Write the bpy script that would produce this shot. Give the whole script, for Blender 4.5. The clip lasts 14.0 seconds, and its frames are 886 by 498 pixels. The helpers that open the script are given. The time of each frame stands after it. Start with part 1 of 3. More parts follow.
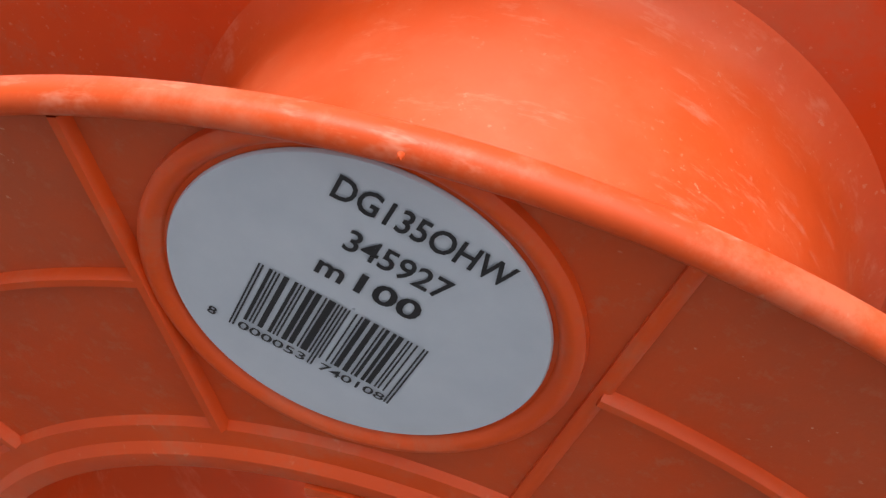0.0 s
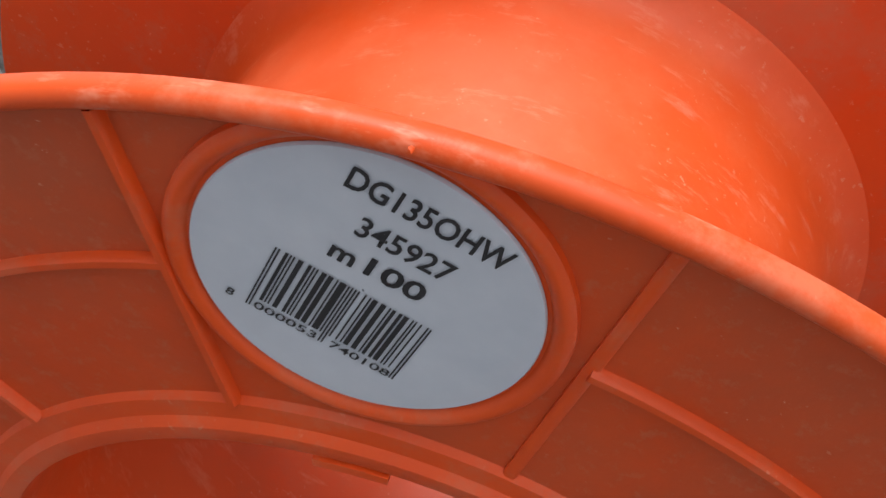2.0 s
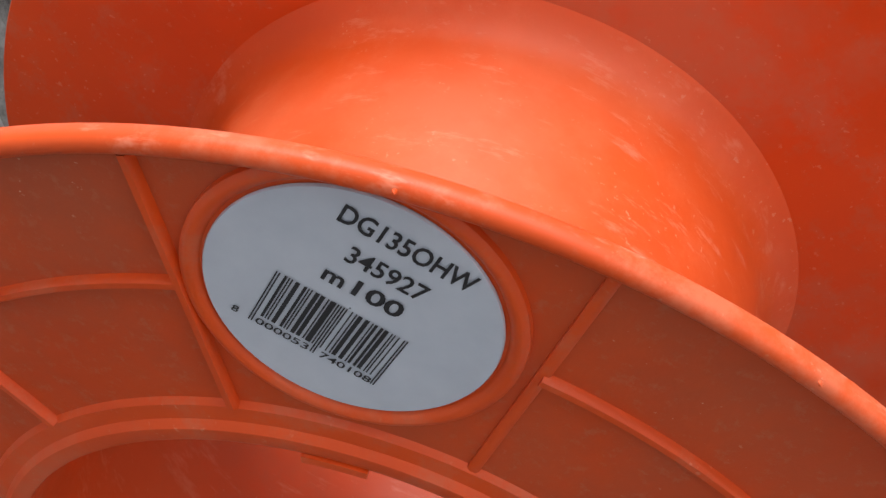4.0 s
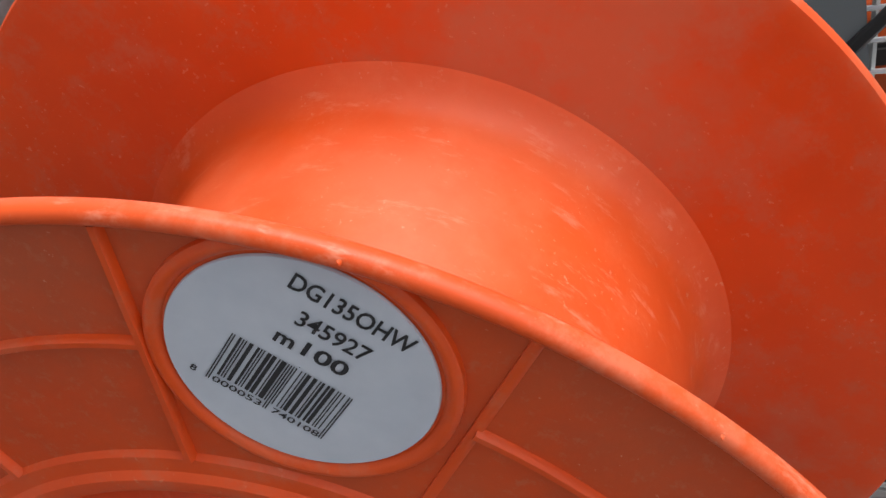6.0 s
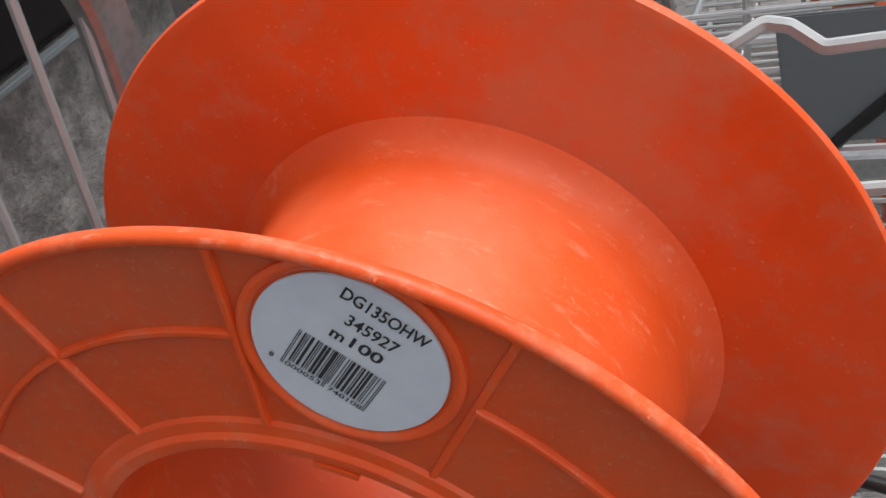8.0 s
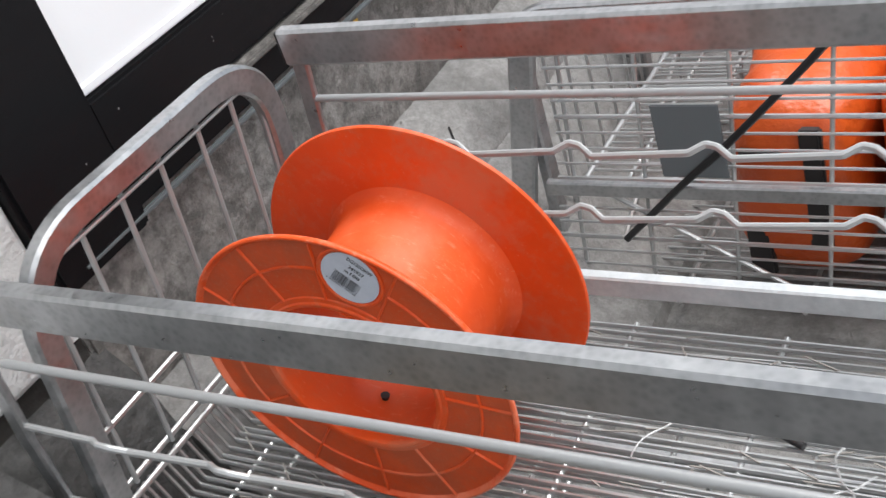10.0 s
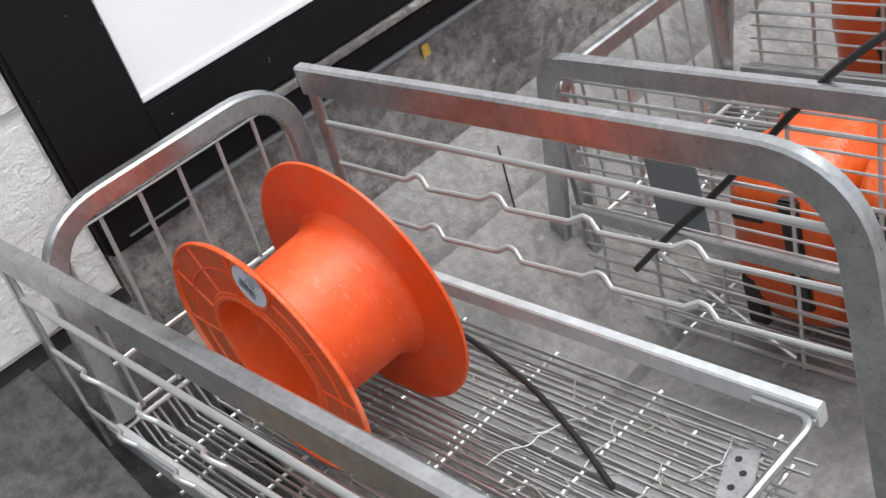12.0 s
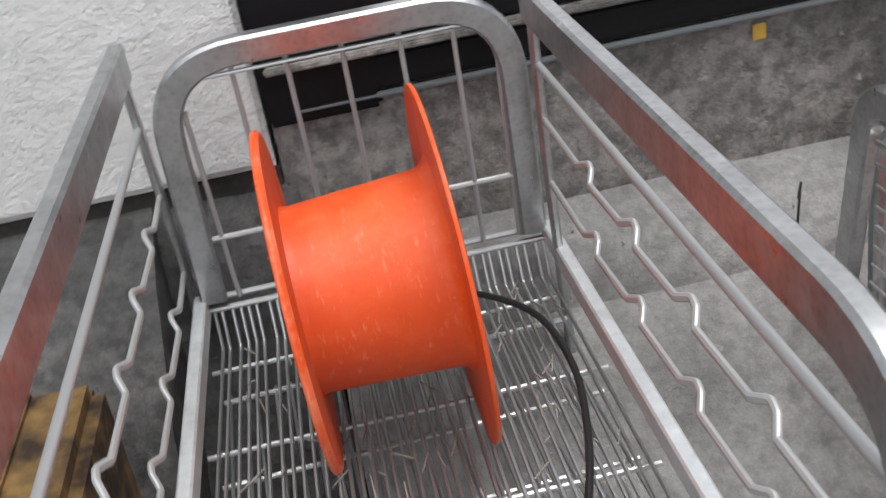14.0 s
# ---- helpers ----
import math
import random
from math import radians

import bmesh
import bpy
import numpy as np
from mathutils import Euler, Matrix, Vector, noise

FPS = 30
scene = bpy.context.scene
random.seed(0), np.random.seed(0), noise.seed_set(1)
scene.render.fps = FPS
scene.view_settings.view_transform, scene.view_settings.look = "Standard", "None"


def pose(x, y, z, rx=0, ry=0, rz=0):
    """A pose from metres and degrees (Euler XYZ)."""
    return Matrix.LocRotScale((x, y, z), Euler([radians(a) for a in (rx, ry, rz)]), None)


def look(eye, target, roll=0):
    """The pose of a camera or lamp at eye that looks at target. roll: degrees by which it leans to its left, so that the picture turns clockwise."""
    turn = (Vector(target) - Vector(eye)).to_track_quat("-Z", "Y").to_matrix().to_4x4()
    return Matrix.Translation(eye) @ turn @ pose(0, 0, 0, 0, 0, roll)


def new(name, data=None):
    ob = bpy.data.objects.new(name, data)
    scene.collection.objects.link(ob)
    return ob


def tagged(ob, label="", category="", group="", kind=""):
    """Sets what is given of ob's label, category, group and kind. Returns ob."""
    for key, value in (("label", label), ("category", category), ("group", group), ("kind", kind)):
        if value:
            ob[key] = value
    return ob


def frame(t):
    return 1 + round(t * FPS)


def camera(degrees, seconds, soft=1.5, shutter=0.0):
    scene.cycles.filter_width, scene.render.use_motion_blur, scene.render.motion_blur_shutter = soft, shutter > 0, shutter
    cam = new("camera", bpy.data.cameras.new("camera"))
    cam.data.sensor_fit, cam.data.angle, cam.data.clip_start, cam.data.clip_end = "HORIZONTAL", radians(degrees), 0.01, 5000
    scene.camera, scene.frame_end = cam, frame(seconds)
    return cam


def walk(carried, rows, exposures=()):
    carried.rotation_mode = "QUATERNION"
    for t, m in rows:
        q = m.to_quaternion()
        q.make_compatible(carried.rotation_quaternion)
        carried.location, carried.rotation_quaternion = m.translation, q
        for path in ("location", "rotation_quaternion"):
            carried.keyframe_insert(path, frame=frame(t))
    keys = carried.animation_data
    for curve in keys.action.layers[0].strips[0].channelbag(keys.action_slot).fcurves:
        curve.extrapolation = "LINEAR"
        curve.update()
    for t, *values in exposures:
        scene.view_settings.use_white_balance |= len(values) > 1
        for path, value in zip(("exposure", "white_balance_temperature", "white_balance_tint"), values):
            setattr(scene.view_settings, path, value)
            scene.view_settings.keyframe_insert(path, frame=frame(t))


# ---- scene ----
# ---------------------------------------------------------------- camera
cam = camera(42.70, 14.0, soft=1.4, shutter=0.35)
ROWS = [
    (0.0, pose(-0.2026, -0.0729, 0.3440, 51.24, 17.84, -72.02)),
    (0.5, pose(-0.2026, -0.0745, 0.3455, 51.44, 18.15, -71.64)),
    (1.0, pose(-0.2007, -0.0760, 0.3459, 51.49, 17.78, -71.79)),
    (1.5, pose(-0.1997, -0.0743, 0.3459, 51.05, 17.43, -71.49)),
    (2.0, pose(-0.2111, -0.0758, 0.3509, 50.67, 17.14, -72.25)),
    (2.5, pose(-0.2285, -0.0805, 0.3655, 50.99, 16.20, -73.34)),
    (5.0, pose(-0.2328, -0.0883, 0.3702, 52.26, 15.26, -73.64)),
    (5.5, pose(-0.2380, -0.0916, 0.3745, 52.84, 14.68, -74.65)),
    (6.0, pose(-0.2405, -0.0958, 0.3780, 54.20, 14.39, -74.68)),
    (6.5, pose(-0.2422, -0.1018, 0.3811, 54.78, 14.54, -72.28)),
    (7.0, pose(-0.2536, -0.1017, 0.3959, 55.25, 13.53, -73.29)),
    (7.5, pose(-0.2702, -0.1171, 0.4048, 56.45, 14.63, -71.80)),
    (8.0, pose(-0.2854, -0.1353, 0.4136, 56.32, 15.25, -69.84)),
    (8.5, pose(-0.3091, -0.1480, 0.4158, 57.21, 15.81, -67.25)),
    (10.8, pose(-0.7249, -0.6180, 0.8256, 54.50, 16.08, -61.83)),
    (11.0, pose(-0.7121, -0.5960, 0.8198, 54.50, 15.49, -61.88)),
    (11.5, pose(-0.5900, -0.7580, 0.8105, 56.95, 17.48, -51.39)),
    (12.0, pose(-0.4795, -0.9040, 0.7828, 57.86, 17.63, -43.86)),
    (12.5, pose(-0.4003, -0.9070, 0.7443, 59.32, 18.85, -38.21)),
    (13.0, pose(-0.2715, -0.8283, 0.6611, 59.81, 18.39, -31.68)),
    (13.5, pose(-0.1363, -0.7781, 0.6171, 61.55, 16.10, -19.80)),
    (14.0, pose(-0.0498, -0.8203, 0.5889, 63.62, 9.48, -8.99)),
]
walk(cam, ROWS, [(0.0, 0.10), (5.0, 0.13), (8.0, 0.12), (8.5, 0.08), (10.8, 0.34), (11.5, 0.25), (12.5, 0.14), (14.0, 0.02)])

# ---------------------------------------------------------------- light
world = bpy.data.worlds.new("overcast_sky")
scene.world = world
world.use_nodes = True
wn = world.node_tree
sky = wn.nodes.new("ShaderNodeTexSky")
sky.sky_type = "NISHITA"
sky.sun_disc = False
sky.sun_elevation, sky.sun_rotation = radians(50), radians(200)
sky.air_density, sky.dust_density, sky.ozone_density = 1.0, 2.0, 1.5
hsv = wn.nodes.new("ShaderNodeHueSaturation")
hsv.inputs["Saturation"].default_value = 0.42
wn.links.new(sky.outputs[0], hsv.inputs["Color"])
wn.links.new(hsv.outputs[0], wn.nodes["Background"].inputs[0])
wn.nodes["Background"].inputs[1].default_value = 0.15
sun = new("sun", bpy.data.lights.new("sun", "SUN"))
sun.data.energy, sun.data.angle, sun.data.color = 3.1, radians(40), (1.0, 0.985, 0.965)
sun.matrix_world = look((0.9, -0.9, 3.4), (0, 0, 0))


# ---------------------------------------------------------------- materials
def mat(name, build, **base):
    m = bpy.data.materials.new(name)
    m.use_nodes = True
    p = m.node_tree.nodes["Principled BSDF"]
    for k, v in base.items():
        p.inputs[k.replace("_", " ")].default_value = v
    if build:
        build(m.node_tree, p)
    return m


def tex(nt, kind, scale, detail=4.0, rough=0.6, stretch=None):
    co = nt.nodes.new("ShaderNodeTexCoord")
    n = nt.nodes.new("ShaderNodeTex" + kind)
    n.inputs["Scale"].default_value = scale
    if kind == "Noise":
        n.inputs["Detail"].default_value, n.inputs["Roughness"].default_value = detail, rough
    if stretch:
        mp = nt.nodes.new("ShaderNodeMapping")
        mp.inputs["Scale"].default_value = stretch
        nt.links.new(co.outputs["Object"], mp.inputs[0])
        nt.links.new(mp.outputs[0], n.inputs["Vector"])
    else:
        nt.links.new(co.outputs["Object"], n.inputs["Vector"])
    return n.outputs["Distance" if kind == "Voronoi" else "Fac"]


def ramp(nt, src, stops):
    r = nt.nodes.new("ShaderNodeValToRGB")
    e = r.color_ramp.elements
    while len(e) < len(stops):
        e.new(0.5)
    for el, (pos, col) in zip(e, stops):
        el.position = pos
        el.color = (*col, 1) if len(col) == 3 else (col[0], col[0], col[0], 1)
    nt.links.new(src, r.inputs[0])
    return r.outputs[0]


def mix(nt, fac, a, b, mode="MIX"):
    n = nt.nodes.new("ShaderNodeMix")
    n.data_type, n.blend_type = "RGBA", mode
    for sock, v in ((n.inputs[0], fac), (n.inputs[6], a), (n.inputs[7], b)):
        if isinstance(v, (int, float)):
            sock.default_value = v
        elif isinstance(v, tuple):
            sock.default_value = (*v, 1)
        else:
            nt.links.new(v, sock)
    return n.outputs[2]


def bump(nt, p, src, strength, dist=0.001):
    b = nt.nodes.new("ShaderNodeBump")
    b.inputs["Strength"].default_value, b.inputs["Distance"].default_value = strength, dist
    nt.links.new(src, b.inputs["Height"])
    nt.links.new(b.outputs[0], p.inputs["Normal"])


def orange_nodes(dust, scratches, dust_colour=(0.44, 0.135, 0.070), gloss=(0.36, 0.52), level=0.36):
    def build(nt, p):
        base = ramp(nt, tex(nt, "Noise", 14, 3), [(0.3, (0.66, 0.070, 0.009)), (0.7, (0.78, 0.096, 0.014))])
        d = ramp(nt, tex(nt, "Noise", 11, 6, 0.62), [(0.49, (0,)), (0.62, (dust,))])
        speck = ramp(nt, tex(nt, "Noise", 520, 2), [(0.66, (0,)), (0.72, (0.28,))])
        c = mix(nt, d, base, dust_colour)
        fine = ramp(nt, tex(nt, "Noise", 60, 7, 0.75), [(0.50, (0,)), (0.62, (dust * 0.5,))])
        c = mix(nt, fine, c, dust_colour)
        c = mix(nt, mix(nt, 1.0, speck, ramp(nt, tex(nt, "Noise", 30, 2), [(0.45, (0,)), (0.6, (1,))]), "MULTIPLY"), c, (0.75, 0.42, 0.28))
        s = ramp(nt, tex(nt, "Noise", 75, 5, 0.7, (2.6, 0.7, 0.7)), [(0.575, (0,)), (0.70, (scratches,))])
        c = mix(nt, s, c, (0.88, 0.40, 0.26))
        nt.links.new(c, p.inputs["Base Color"])
        nt.links.new(ramp(nt, tex(nt, "Noise", 25, 5), [(0.3, (gloss[0],)), (0.7, (gloss[1],))]), p.inputs["Roughness"])
        p.inputs["Specular IOR Level"].default_value = level
        bump(nt, p, tex(nt, "Noise", 160, 4), 0.16, 0.0006)
    return build


ORANGE = mat("orange_plastic", orange_nodes(0.60, 0.0, (0.56, 0.185, 0.10)))
# worn rim; its pale patch colour also carries the rim's highlight
ORANGE_RIM = mat("orange_plastic_worn_edge", orange_nodes(0.75, 0.5, (0.80, 0.24, 0.13)))
ORANGE_BORE = mat("orange_plastic_pale_dust", orange_nodes(0.25, 0.2))
# scuffed drum; the bright orange patches put its highlight into the colour
ORANGE_HUB = mat("orange_plastic_scuffed", orange_nodes(0.20, 0.27, (0.84, 0.22, 0.10), (0.38, 0.54), 0.40))


# brown dust film on a darker base; the face's shade is in these colours too
def dusty_shaded_face(nt, p):
    base = ramp(nt, tex(nt, "Noise", 14, 3), [(0.3, (0.60, 0.062, 0.008)), (0.7, (0.72, 0.088, 0.013))])
    film = ramp(nt, tex(nt, "Noise", 16, 6, 0.66), [(0.36, (0.08,)), (0.62, (0.66,))])
    c = mix(nt, film, base, (0.36, 0.092, 0.042))
    fine = ramp(nt, tex(nt, "Noise", 260, 5, 0.75), [(0.54, (0,)), (0.68, (0.30,))])
    c = mix(nt, fine, c, (0.50, 0.20, 0.11))
    speck = ramp(nt, tex(nt, "Noise", 620, 2), [(0.69, (0,)), (0.73, (0.7,))])
    clump = ramp(nt, tex(nt, "Noise", 34, 3), [(0.52, (0,)), (0.64, (1,))])
    c = mix(nt, mix(nt, 1.0, speck, clump, "MULTIPLY"), c, (0.70, 0.46, 0.33))
    nt.links.new(c, p.inputs["Base Color"])
    nt.links.new(ramp(nt, tex(nt, "Noise", 30, 5), [(0.3, (0.46,)), (0.7, (0.68,))]), p.inputs["Roughness"])
    p.inputs["Specular IOR Level"].default_value = 0.30
    bump(nt, p, tex(nt, "Noise", 240, 5, 0.7), 0.22, 0.0006)


ORANGE_FACE = mat("orange_plastic_dust_film", dusty_shaded_face)


def galv(nt, p):
    v = tex(nt, "Voronoi", 160)
    n = tex(nt, "Noise", 35, 5)
    c = mix(nt, ramp(nt, n, [(0.35, (0,)), (0.7, (1,))]), (0.32, 0.335, 0.345), (0.52, 0.54, 0.55))
    c = mix(nt, 0.35, c, ramp(nt, v, [(0.0, (0.34,)), (0.6, (0.6,))]))
    c = mix(nt, ramp(nt, tex(nt, "Noise", 9, 6), [(0.60, (0,)), (0.74, (0.45,))]), c, (0.30, 0.27, 0.24))
    nt.links.new(c, p.inputs["Base Color"])
    nt.links.new(ramp(nt, tex(nt, "Noise", 60, 4), [(0.3, (0.27,)), (0.7, (0.46,))]), p.inputs["Roughness"])
    bump(nt, p, n, 0.12, 0.0006)


STEEL = mat("galvanised_steel", galv, Metallic=0.92)
WIRE = mat("bright_zinc_wire", None, Metallic=0.85, Roughness=0.34, Base_Color=(0.55, 0.56, 0.56, 1))
ROD = mat("dull_zinc_rod", lambda nt, p: bump(nt, p, tex(nt, "Noise", 200, 4), 0.2, 0.0005), Metallic=0.6, Roughness=0.5, Base_Color=(0.50, 0.51, 0.51, 1))
# edge-bar zinc, paler and less metallic: the sky's brightness put into the colour
def sky_bright_zinc(nt, p):
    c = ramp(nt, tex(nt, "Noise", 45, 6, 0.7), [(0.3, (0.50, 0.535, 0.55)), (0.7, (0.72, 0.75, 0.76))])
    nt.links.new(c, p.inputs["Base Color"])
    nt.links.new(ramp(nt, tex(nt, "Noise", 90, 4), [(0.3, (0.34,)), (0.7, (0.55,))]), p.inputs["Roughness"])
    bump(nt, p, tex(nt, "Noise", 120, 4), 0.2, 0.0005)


ZINC = mat("pale_zinc_bar", sky_bright_zinc, Metallic=0.45)
PLATE = mat("grey_plate", None, Metallic=0.25, Roughness=0.5, Base_Color=(0.16, 0.18, 0.19, 1))
CAP = mat("black_plastic", None, Roughness=0.5, Base_Color=(0.015, 0.015, 0.016, 1))
RUBBER = mat("black_rubber", None, Roughness=0.42, Base_Color=(0.014, 0.014, 0.015, 1))


def paper_nodes(nt, p):
    nt.links.new(ramp(nt, tex(nt, "Noise", 90, 4), [(0.3, (0.50, 0.545, 0.62)), (0.7, (0.56, 0.60, 0.67))]), p.inputs["Base Color"])


PAPER = mat("label_paper", paper_nodes, Roughness=0.45)
INK = mat("black_ink", None, Roughness=0.5, Base_Color=(0.022, 0.022, 0.026, 1))


def white_nodes(nt, p):
    n = tex(nt, "Noise", 7, 6)
    c = ramp(nt, n, [(0.3, (0.66, 0.66, 0.65)), (0.65, (0.80, 0.80, 0.79))])
    nt.links.new(c, p.inputs["Base Color"])
    bump(nt, p, tex(nt, "Noise", 60, 7, 0.7), 1.0, 0.009)


WHITE = mat("white_masonry_paint", white_nodes, Roughness=0.7)
PANEL = mat("white_panel_paint", lambda nt, p: bump(nt, p, tex(nt, "Noise", 300, 3), 0.15, 0.001), Roughness=0.45, Base_Color=(0.84, 0.85, 0.87, 1))


def black_nodes(nt, p):
    chips = ramp(nt, tex(nt, "Noise", 70, 3), [(0.728, (0,)), (0.74, (1,))])
    c = mix(nt, chips, (0.004, 0.004, 0.005), (0.42, 0.42, 0.41))
    nt.links.new(c, p.inputs["Base Color"])
    bump(nt, p, tex(nt, "Noise", 60, 4, 0.6, (0.3, 1, 1)), 0.4, 0.002)


BLACK = mat("black_gloss_paint", black_nodes, Roughness=0.5, Specular_IOR_Level=0.22)


def concrete(dark, light, stain, b, mottle=0.65):
    def build(nt, p):
        c = ramp(nt, tex(nt, "Noise", 5, 8, 0.65), [(0.3, dark), (0.72, light)])
        c = mix(nt, ramp(nt, tex(nt, "Noise", 240, 3), [(0.3, (0.25,)), (0.7, (0,))]), c, stain)
        c = mix(nt, ramp(nt, tex(nt, "Noise", 16, 5), [(0.58, (0,)), (0.72, (0.5,))]), c, stain)
        c = mix(nt, ramp(nt, tex(nt, "Noise", 48, 6, 0.7), [(0.40, (mottle,)), (0.58, (0,))]), c, stain)
        c = mix(nt, ramp(nt, tex(nt, "Noise", 38, 4, 0.6), [(0.66, (0,)), (0.74, (0.6,))]), c, light)
        nt.links.new(c, p.inputs["Base Color"])
        bump(nt, p, tex(nt, "Noise", 55, 8, 0.7), b, 0.008)
    return build


PLINTH = mat("weathered_concrete", concrete((0.10, 0.095, 0.088), (0.50, 0.475, 0.45), (0.035, 0.032, 0.028), 1.0, 0.6), Roughness=0.55)
GROUND = mat("grey_concrete_ground", concrete((0.20, 0.198, 0.192), (0.42, 0.413, 0.402), (0.085, 0.082, 0.077), 0.8, 0.4), Roughness=0.62)
DAMP = mat("damp_dark_concrete", concrete((0.045, 0.045, 0.045), (0.18, 0.176, 0.17), (0.024, 0.024, 0.023), 1.0), Roughness=0.6)
GAP_FILL = mat("dark_gap_dirt", concrete((0.03, 0.028, 0.025), (0.07, 0.065, 0.058), (0.02, 0.018, 0.016), 0.8), Roughness=0.95)


def bag_nodes(nt, p):
    c = ramp(nt, tex(nt, "Noise", 9, 4), [(0.3, (0.50, 0.065, 0.008)), (0.7, (0.68, 0.115, 0.018))])
    nt.links.new(c, p.inputs["Base Color"])
    bump(nt, p, tex(nt, "Noise", 26, 4), 0.7, 0.008)


BAG = mat("orange_sack_film", bag_nodes, Roughness=0.35)
DARKPRINT = mat("dark_print", None, Roughness=0.45, Base_Color=(0.018, 0.016, 0.016, 1))


def wood_nodes(nt, p):
    c = ramp(nt, tex(nt, "Noise", 22, 6), [(0.4, (0.025, 0.013, 0.006)), (0.66, (0.22, 0.13, 0.04))])
    nt.links.new(c, p.inputs["Base Color"])
    bump(nt, p, tex(nt, "Noise", 60, 5), 0.6, 0.004)


BROWN = mat("brown_cardboard", wood_nodes, Roughness=0.85)
STALK = mat("dry_grey_stalk", None, Roughness=0.8, Base_Color=(0.30, 0.285, 0.26, 1))
LEAF = mat("yellow_leaf", None, Roughness=0.6, Base_Color=(0.55, 0.34, 0.05, 1))


# ---------------------------------------------------------------- mesh helpers
def mesh_of(name, bm, material, smooth=True):
    bmesh.ops.recalc_face_normals(bm, faces=bm.faces)
    me = bpy.data.meshes.new(name)
    bm.to_mesh(me)
    bm.free()
    me.materials.append(material)
    if smooth:
        me.polygons.foreach_set("use_smooth", [True] * len(me.polygons))
        me.set_sharp_from_angle(angle=radians(40))
    return me


def part(name, bm, material, parent, label="", smooth=True):
    ob = new(name, mesh_of(name, bm, material, smooth))
    ob.parent = parent
    if label:
        tagged(ob, label)
    return ob


def thing(name, label, category, m=None, group="", kind=""):
    ob = new(name)
    ob.empty_display_size = 0.05
    if m is not None:
        ob.matrix_basis = m
    return tagged(ob, label, category, group, kind)


def box_bm(lo, hi, bevel=0.0, seg=2):
    bm = bmesh.new()
    c = [(a + b) / 2 for a, b in zip(lo, hi)]
    s = [b - a for a, b in zip(lo, hi)]
    bmesh.ops.create_cube(bm, size=1, matrix=Matrix.Translation(c) @ Matrix.Diagonal((*s, 1)))
    if bevel:
        bmesh.ops.bevel(bm, geom=bm.edges[:], offset=bevel, segments=seg, affect="EDGES")
    return bm


def lathe_bm(profile, n=128, a0=0.0, a1=2 * math.pi):
    """Turns (x, r) pairs round the x axis; the profile is a closed loop."""
    bm = bmesh.new()
    full = abs(a1 - a0 - 2 * math.pi) < 1e-6
    cols = n if full else n + 1
    rings = []
    for i in range(cols):
        a = a0 + (a1 - a0) * i / n
        rings.append([bm.verts.new((x, r * math.sin(a), r * math.cos(a))) for x, r in profile])
    k = len(profile)
    for i in range(n):
        A, B = rings[i], rings[(i + 1) % cols]
        for j in range(k):
            bm.faces.new((A[j], A[(j + 1) % k], B[(j + 1) % k], B[j]))
    if not full:
        bm.faces.new(rings[0])
        bm.faces.new(rings[-1])
    return bm


def circle_prof(r, n=8):
    return [(r * math.cos(2 * math.pi * i / n), r * math.sin(2 * math.pi * i / n)) for i in range(n)]


def rect_prof(w, h, b=0.002):
    w, h = w / 2, h / 2
    return [(w, -h + b), (w, h - b), (w - b, h), (-w + b, h), (-w, h - b), (-w, -h + b), (-w + b, -h), (w - b, -h)]


def sweep_bm(pts, prof, side, closed=False):
    """Sweeps a profile (across, along side x direction) along points; side is the fixed first axis of the profile."""
    bm = bmesh.new()
    P = [Vector(p) for p in pts]
    side = Vector(side).normalized()
    rings = []
    n = len(P)
    for i, p in enumerate(P):
        if closed:
            d = (P[(i + 1) % n] - P[i - 1])
        else:
            d = P[min(i + 1, n - 1)] - P[max(i - 1, 0)]
        d.normalize()
        s = (side - d * side.dot(d)).normalized()
        u = d.cross(s)
        k = 1.0
        if 0 < i < n - 1 or closed:
            d1 = (P[i] - P[i - 1]).normalized()
            k = 1 / max(0.5, d1.dot(d))
        rings.append([bm.verts.new(p + s * a + u * (b * k)) for a, b in prof])
    m = len(prof)
    for i in range(n if closed else n - 1):
        A, B = rings[i], rings[(i + 1) % n]
        for j in range(m):
            bm.faces.new((A[j], A[(j + 1) % m], B[(j + 1) % m], B[j]))
    if not closed:
        bm.faces.new(rings[0][::-1])
        bm.faces.new(rings[-1])
    return bm


def rounded(pts, r, seg=8):
    """Rounds the inner corners of a polyline by the radius r."""
    P = [Vector(p) for p in pts]
    out = [P[0]]
    for a, b, c in zip(P, P[1:], P[2:]):
        u, v = (a - b).normalized(), (c - b).normalized()
        half = u.angle(v) / 2
        t = min(r / math.tan(half), (a - b).length * 0.49, (c - b).length * 0.49)
        p0, p2 = b + u * t, b + v * t
        for i in range(seg + 1):
            s = i / seg
            out.append(p0 * (1 - s) ** 2 + b * (2 * s * (1 - s)) + p2 * s * s)
    return out + [P[-1]]


def smooth_line(pts, seg=8):
    P = [Vector(p) for p in pts]
    P = [P[0] * 2 - P[1]] + P + [P[-1] * 2 - P[-2]]
    out = []
    for a, b, c, d in zip(P, P[1:], P[2:], P[3:]):
        for i in range(seg):
            t = i / seg
            out.append(0.5 * (2 * b + (c - a) * t + (2 * a - 5 * b + 4 * c - d) * t * t + (3 * b - a - 3 * c + d) * t ** 3))
    return out + [P[-2]]


